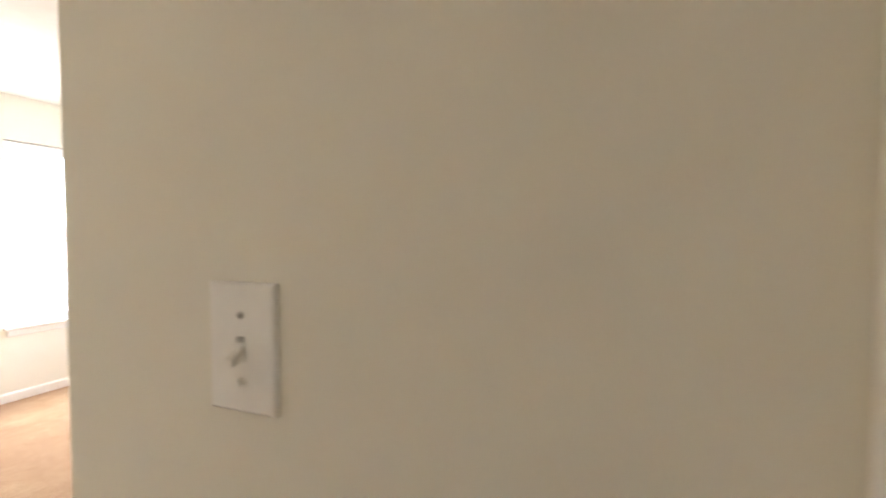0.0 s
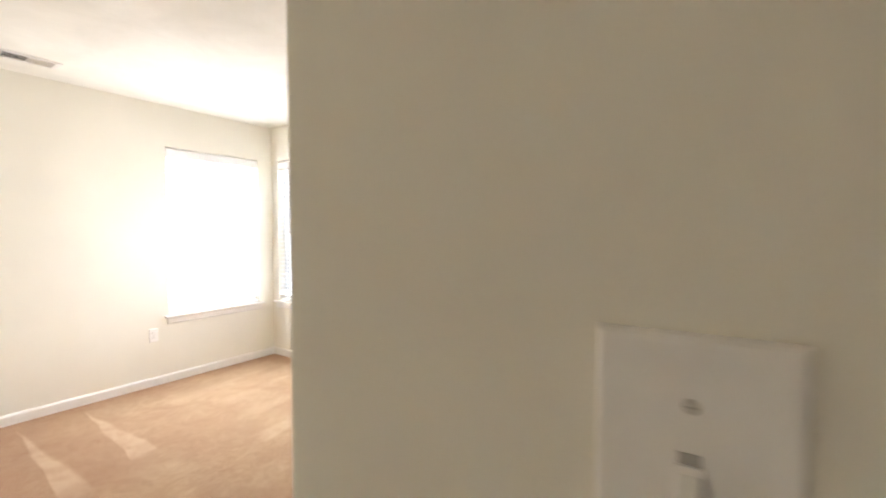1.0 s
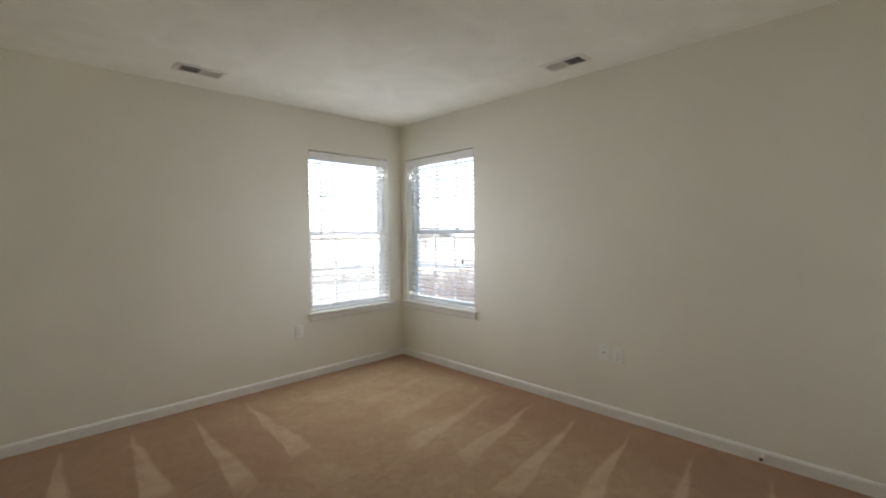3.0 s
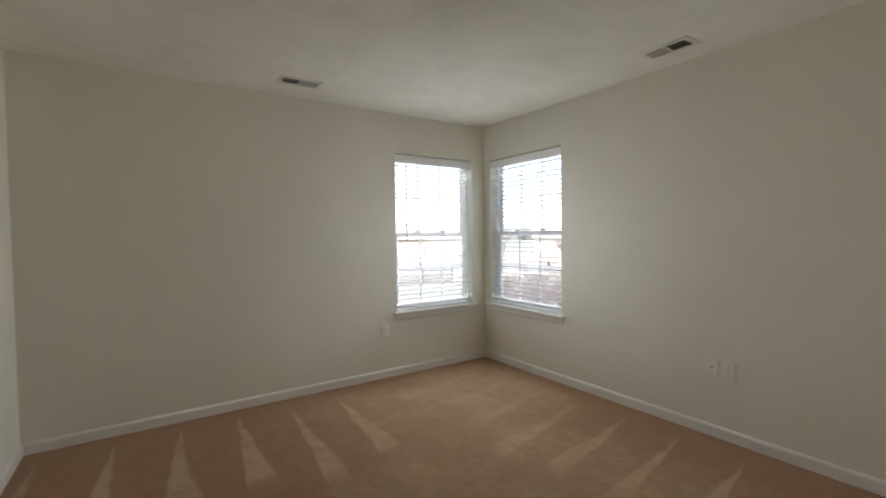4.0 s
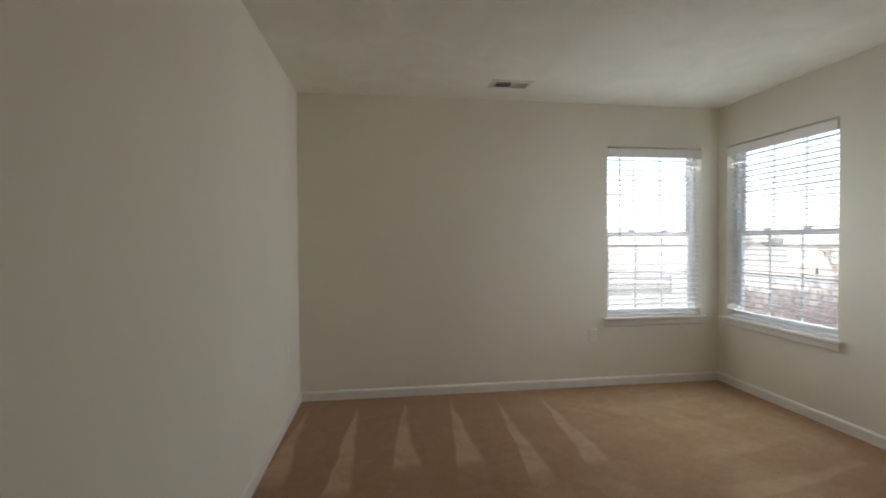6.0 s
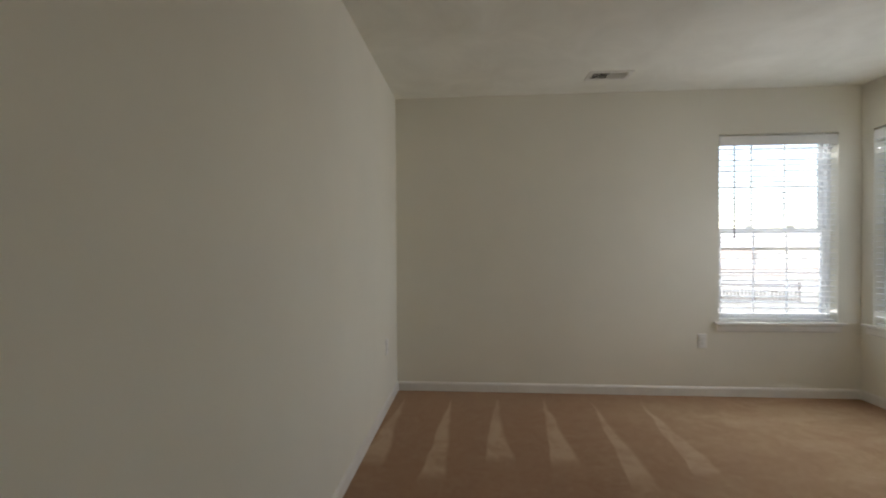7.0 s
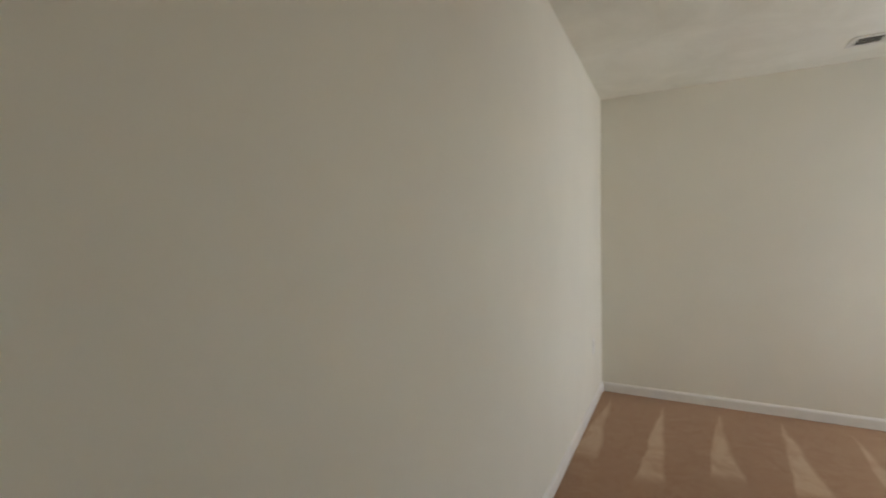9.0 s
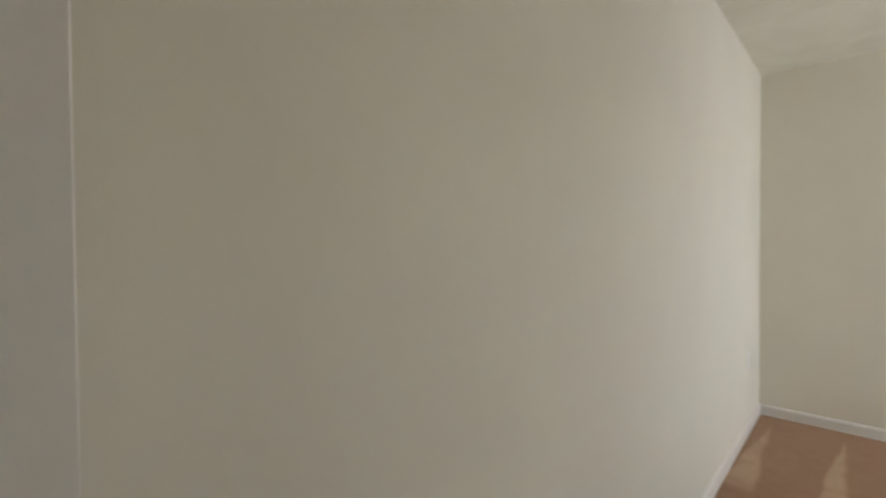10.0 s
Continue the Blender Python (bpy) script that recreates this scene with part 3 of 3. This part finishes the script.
def hinge(parent, x, y, z, way):
    """A butt hinge whose knuckle stands at x, proud of the door's face at y; way: the side on which the door lies."""
    bm = rod((x, y - 0.0085, z - 0.0445), (x, y - 0.0085, z + 0.0445), 0.0075, 12)
    rod((x, y - 0.0085, z + 0.0445), (x, y - 0.0085, z + 0.05), 0.0058, 10, 0.002, bm)
    rod((x, y - 0.0085, z - 0.05), (x, y - 0.0085, z - 0.0445), 0.002, 10, 0.0058, bm)
    block(min(x, x + way * 0.022), max(x, x + way * 0.022), y - 0.003, y - 0.0004, z - 0.0445, z + 0.0445, bm=bm)
    block(min(x, x - way * 0.012), max(x, x - way * 0.012), y - 0.003, y - 0.0004, z - 0.0445, z + 0.0445, bm=bm)
    return part("hinge", bm, M_HINGE, parent, "satin nickel butt hinge")


def casing(m, wide, tall, cw, label):
    """Moulded casing round an opening: local x along the opening, -y into the room."""
    c = thing("door_casing", m, label, "door casing", kind="structure")
    prof = [(0, 0), (0.006, 0.0), (0.008, 0.006), (0.009, 0.02), (0.013, 0.03), (0.0165, cw - 0.010), (0.0165, cw - 0.003), (0.0145, cw), (0, cw)]
    for key, mm, ln in (("left_casing", pose(0, 0, 0, 0, -90, 0), tall + cw), ("right_casing", pose(wide, 0, tall + cw, 0, 90, 0), tall + cw), ("head_casing", pose(0, 0, tall, 0, 0, 0), wide)):
        ob = part(key, extrude_profile(prof, ln), M_TRIM, c)
        ob.matrix_basis = mm
    return c


def closet_door(m, wide, hinge_side, label, stop=False):
    """Local x along the door, face at y = 0 towards -y. hinge_side 0: hinges at x = 0, 1: at x = wide."""
    d = thing("closet_door", m, label, "door", "closet doors")
    part("panel", panel_door_mesh(wide, 2.02, 0.035), M_DOOR, d)
    hx, way = (-0.002, 1) if hinge_side == 0 else (wide + 0.002, -1)
    for z in (0.305, 1.055, 1.815):
        hinge(d, hx, 0.0, z, way)
    knob_set(d, 0.065 if hinge_side else wide - 0.065, 0.0, 0.915, -1)
    if stop:
        bm = rod((hx, -0.0085, 1.872), (hx, -0.0085, 1.886), 0.011, 12)
        rod((hx, -0.006, 1.884), (hx + way * 0.014, -0.034, 1.876), 0.0036, 10, bm=bm)
        rod((hx, -0.006, 1.872), (hx + way * 0.014, -0.034, 1.868), 0.0036, 10, bm=bm)
        rod((hx + way * 0.013, -0.032, 1.872), (hx + way * 0.017, -0.041, 1.871), 0.0085, 12, bm=bm)
        part("hinge_pin_stop", bm, M_NICKEL, d, "satin nickel hinge-pin door stop")
    return d


# the closet's wall faces north, so its local x runs west
CW = 0.057
GAP = 0.003
leaf = (DOOR_B - DOOR_A - 3 * GAP - 0.036) / 2
casing(SKEW @ pose(DOOR_B, CLOSET, 0, 0, 0, 180), DOOR_B - DOOR_A, DOOR_H, CW, "white moulded casing round the closet doors")
jamb = bmesh.new()
block(0.0, 0.018, 0.0, 0.115, 0, DOOR_H, bm=jamb)
block(DOOR_B - DOOR_A - 0.018, DOOR_B - DOOR_A, 0.0, 0.115, 0, DOOR_H, bm=jamb)
block(0.018, DOOR_B - DOOR_A - 0.018, 0.0, 0.115, DOOR_H - 0.018, DOOR_H, bm=jamb)
jamb_ob = part("door_jamb", jamb, M_TRIM)
jamb_ob.matrix_basis = SKEW @ pose(DOOR_B, CLOSET - 0.0005, 0, 0, 0, 180)
tagged(jamb_ob, "white painted jamb of the closet opening", "door jamb", kind="structure")
closet_door(SKEW @ pose(DOOR_B - 0.018 - GAP, CLOSET + 0.008, 0.013, 0, 0, 180), leaf, 0, "closed white six-panel closet door beside the corner")
closet_door(SKEW @ pose(DOOR_B - 0.018 - 2 * GAP - leaf, CLOSET + 0.002, 0.013, 0, 0, 180), leaf, 1, "closed white six-panel closet door with a hinge-pin stop", True)

# the entry door stands open along the west wall
entry = thing("entry_door", pose(WEST + 0.082, ENTRY + 0.006, 0.008, 0, 0, 90), "open white six-panel entry door along the wall", "door")
part("panel", panel_door_mesh(0.756, 2.02, 0.035), M_DOOR, entry)
for hz in (0.32, 1.075, 1.82):
    hinge(entry, -0.004, 0.0, hz, 1)
knob_set(entry, 0.69, 0.0, 0.915, -1)
knob_set(entry, 0.69, 0.035, 0.915, 1).scale = (1, 0.62, 1)
part("latch_plate", block(0.7562, 0.7575, 0.006, 0.029, 0.885, 0.942, 0.0004, 1), M_NICKEL, entry, "satin nickel latch plate")
casing(pose(SWITCH_X + 0.11 - 0.19, ENTRY, 0, 0, 0, 180), 0.775, 2.05, CW, "white moulded casing round the entry doorway")

# spring stop on the baseboard of the window wall
stop = thing("door_stop", pose(-0.013, -3.195, 0.055, 0, 0, -90), "small dark-tipped door stop on the baseboard", "door stop")
part("base", rod((0, 0.0, 0), (0, -0.006, 0), 0.010, 14), M_PLATE, stop)
part("shaft", rod((0, -0.006, 0), (0, -0.05, 0), 0.0045, 10), M_PLATE, stop)
part("tip", rod((0, -0.05, 0), (0, -0.062, 0), 0.0085, 14), M_RUBBER, stop, "dark rubber tip")


# ---- outside, one floor below ----
GROUND = -2.35
EYE = Vector((-2.95, -3.6, 0))


def out(r, heading):
    """A place on the ground at a distance and a heading, in degrees east of north, from the room."""
    a = radians(heading)
    return EYE + Vector((math.sin(a) * r, math.cos(a) * r, GROUND))


gb = bmesh.new()
bmesh.ops.create_grid(gb, x_segments=8, y_segments=8, size=1500)
ground = part("ground", gb, M_GRASS)
ground.matrix_basis = pose(0, 0, GROUND)
tagged(ground, "dry winter grass reaching the horizon", "lawn", kind="structure")

road_mid = out(46, 38)
road = part("road", block(-120, 120, -5, 5, -0.05, 0.02), M_ASPHALT)
road.matrix_basis = Matrix.Translation(road_mid) @ pose(0, 0, 0, 0, 0, -40)
tagged(road, "pale concrete street beyond the lawn", "road", kind="structure")
kerb = part("kerb", block(-120, 120, -5.2, -5.0, -0.05, 0.14, 0.02, 1), M_SIDING)
kerb.matrix_basis = road.matrix_basis
tagged(kerb, "pale concrete kerb along the street", "kerb", kind="structure")


def fence(m, length, label):
    f = thing("fence", m, label, "fence")
    n = int(length / 2.4)
    post = rail = pale = None
    for k in range(n + 1):
        mm = Matrix.Translation((k * 2.4, 0, 0))
        if post is None:
            post = part("post", block(-0.06, 0.06, -0.06, 0.06, 0, 1.25, 0.012, 1), M_FENCE, f)
        else:
            share("post", post, f, mm)
    for k in range(n):
        for z in (0.16, 1.02):
            mm = Matrix.Translation((k * 2.4 + 0.06, 0, z))
            if rail is None:
                rail = part("rail", block(0, 2.28, -0.025, 0.025, 0, 0.09), M_FENCE, f)
                rail.matrix_basis = mm
            else:
                share("rail", rail, f, mm)
        for j in range(1, 12):
            mm = Matrix.Translation((k * 2.4 + j * 0.2, 0, 0.25))
            if pale is None:
                pale = part("baluster", block(-0.025, 0.025, -0.02, 0.02, 0, 0.77), M_FENCE, f)
                pale.matrix_basis = mm
            else:
                share("baluster", pale, f, mm)
    return f


p, q = out(30.5, 23), out(34, 38)
fence(Matrix.Translation(p) @ pose(0, 0, 0, 0, 0, math.degrees(math.atan2(q.y - p.y, q.x - p.x))), (q - p).length, "grey wooden rail fence with upright balusters")


def garden_wall(m, length):
    """A low brick wall in bays between capped piers."""
    g = thing("garden_wall", m, "low tan brick garden wall beyond the street", "garden wall")
    n = int(length / 4.0)
    bay = cope = pier = cap = None
    for k in range(n + 1):
        mm = Matrix.Translation((k * 4.0, 0, 0))
        if pier is None:
            pier = part("pier", block(-0.25, 0.25, -0.25, 0.25, 0, 1.3, 0.01, 1), M_LOW_WALL, g)
            cap = part("cap", block(-0.32, 0.32, -0.32, 0.32, 1.3, 1.4, 0.02, 1), M_SIDING, g, "pale stone cap")
        else:
            share("pier", pier, g, mm)
            share("cap", cap, g, mm)
        if k == n:
            break
        if bay is None:
            bay = part("bay", block(0.25, 3.75, -0.12, 0.12, 0, 1.1), M_LOW_WALL, g)
            cope = part("coping", block(0.25, 3.75, -0.17, 0.17, 1.1, 1.17, 0.01, 1), M_SIDING, g, "pale stone coping")
        else:
            share("bay", bay, g, mm)
            share("coping", cope, g, mm)
    return g


p, q = out(60, 22), out(58, 55)
garden_wall(Matrix.Translation(p) @ pose(0, 0, 0, 0, 0, math.degrees(math.atan2(q.y - p.y, q.x - p.x))), (q - p).length)


def house(m, wide, deep, tall, wall_mat, label):
    """Front face at y = 0 towards -y."""
    h = thing("house", m, label, "house", "houses across the street")
    part("wall", block(0, wide, 0, deep, 0, tall), wall_mat, h)
    rb = bmesh.new()
    o = 0.5
    vs = [rb.verts.new(c) for c in ((-o, -o, tall), (wide + o, -o, tall), (wide + o, deep + o, tall), (-o, deep + o, tall), (-o, deep / 2, tall + deep * 0.3), (wide + o, deep / 2, tall + deep * 0.3))]
    for ids in ((0, 1, 5, 4), (2, 3, 4, 5), (0, 4, 3), (1, 2, 5), (3, 2, 1, 0)):
        rb.faces.new([vs[i] for i in ids])
    part("roof", rb, M_ROOF, h, "pale grey shingle roof")
    for z in ([1.0] if tall < 4 else [1.0, 3.7]):
        for k in range(int(wide / 2.8)):
            x = 1.2 + k * 2.8
            w = part("window", block(x, x + 1.0, -0.04, 0.0, z, z + 1.4, 0.01, 1), M_TRIM, h)
            part("pane", block(x + 0.08, x + 0.92, -0.055, -0.041, z + 0.08, z + 1.32), M_PANE, w)
    return h


def face_house(r, heading, turn=0.0):
    c = out(r, heading)
    return Matrix.Translation(c) @ pose(0, 0, 0, 0, 0, -heading + turn)


house(face_house(74, 20), 15, 9, 2.9, M_BRICK, "single-storey pale brick house with a pale grey roof")
house(face_house(82, 30.5, 8), 13, 9, 2.8, M_SIDING, "single-storey pale sided house with a pale grey roof")
house(face_house(70, 46, -5), 14, 9, 2.9, M_SIDING, "single-storey pale sided house beside the street")

bed = bmesh.new()
bmesh.ops.create_circle(bed, cap_ends=True, segments=40, radius=1.0)
for v in bed.verts:
    v.co = Vector((v.co.x * 9.5, v.co.y * 4.2, 0.03))
bmesh.ops.solidify(bed, geom=bed.faces[:], thickness=0.03)
bed_ob = part("planting_bed", bed, M_MULCH)
bed_ob.matrix_basis = Matrix.Translation(out(17.5, 46)) @ pose(0, 0, 0, 0, 0, -46)
tagged(bed_ob, "brown mulch bed below the bare shrubs", "planting bed", kind="structure")


def branches(bm, rng, start, way, length, radius, depth):
    """Forking twigs."""
    end = start + way * length
    rod(start, end, radius, 5, radius * 0.7, bm)
    if depth == 0:
        return
    for _ in range(rng.choice((2, 3)) if depth > 1 else 3):
        bend = Vector((rng.uniform(-1, 1), rng.uniform(-1, 1), rng.uniform(-0.25, 0.7)))
        branches(bm, rng, start + way * length * rng.uniform(0.55, 1.0), (way + bend * 0.62).normalized(), length * rng.uniform(0.55, 0.78), radius * 0.62, depth - 1)


def shrub(m, seed, tall):
    rng = random.Random(seed)
    s = thing("shrub", m, "bare brown shrub of many thin twigs", "shrub", "bare shrubs")
    for k in range(8):
        bm = bmesh.new()
        way = Vector((rng.uniform(-0.8, 0.8), rng.uniform(-0.8, 0.8), 1)).normalized()
        branches(bm, rng, Vector((rng.uniform(-0.2, 0.2), rng.uniform(-0.2, 0.2), 0)), way, tall * 0.36, 0.032, 4)
        part("stem", bm, M_BARK, s)
    return s


def tree(m, seed, tall):
    rng = random.Random(seed)
    t = thing("tree", m, "bare winter tree with a grey-brown trunk", "tree", "bare trees")
    part("trunk", rod((0, 0, 0), (0, 0, tall * 0.4), tall * 0.02, 9, tall * 0.014), M_BARK, t)
    crown = bmesh.new()
    for k in range(6):
        way = Vector((rng.uniform(-0.7, 0.7), rng.uniform(-0.7, 0.7), 0.9)).normalized()
        branches(crown, rng, Vector((0, 0, tall * rng.uniform(0.3, 0.4))), way, tall * 0.22, tall * 0.009, 4)
    part("crown", crown, M_BARK, t)
    return t


for k, (r, h, tall) in enumerate(((13.5, 43.4, 2.3), (14.5, 45.8, 2.9), (15.5, 48.2, 2.7), (17, 44.8, 3.0), (18, 46.8, 3.1), (16, 50, 2.7), (19.5, 42.6, 2.5), (20, 48.8, 3.0))):
    shrub(Matrix.Translation(out(r, h)), 30 + k, tall)
tree(Matrix.Translation(out(40, 49.6)), 71, 4.2)
tree(Matrix.Translation(out(60, 42)), 73, 5.5)

lamp = thing("lamp_post", Matrix.Translation(out(27, 44.1)), "short white bollard lamp by the shrubs", "lamp post")
part("pole", rod((0, 0, 0), (0, 0, 0.85), 0.07, 12), M_SIDING, lamp)
part("cap", lathe([(0.07, 0.85), (0.14, 0.87), (0.14, 0.99), (0.10, 1.06), (0.02, 1.10)], 14), M_SIDING, lamp)

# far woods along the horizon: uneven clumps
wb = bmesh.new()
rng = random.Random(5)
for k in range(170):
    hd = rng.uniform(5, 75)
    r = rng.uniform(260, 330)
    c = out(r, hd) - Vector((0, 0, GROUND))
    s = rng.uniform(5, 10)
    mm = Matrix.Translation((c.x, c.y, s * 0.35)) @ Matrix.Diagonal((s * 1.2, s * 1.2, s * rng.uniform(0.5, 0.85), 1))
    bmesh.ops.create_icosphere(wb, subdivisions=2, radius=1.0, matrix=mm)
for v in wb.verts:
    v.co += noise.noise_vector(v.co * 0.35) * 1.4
woods = part("far_woods", wb, M_FAR_HAZY)
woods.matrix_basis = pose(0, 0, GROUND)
tagged(woods, "distant line of woods on the horizon, painted pale with haze", "woods", kind="stuff")
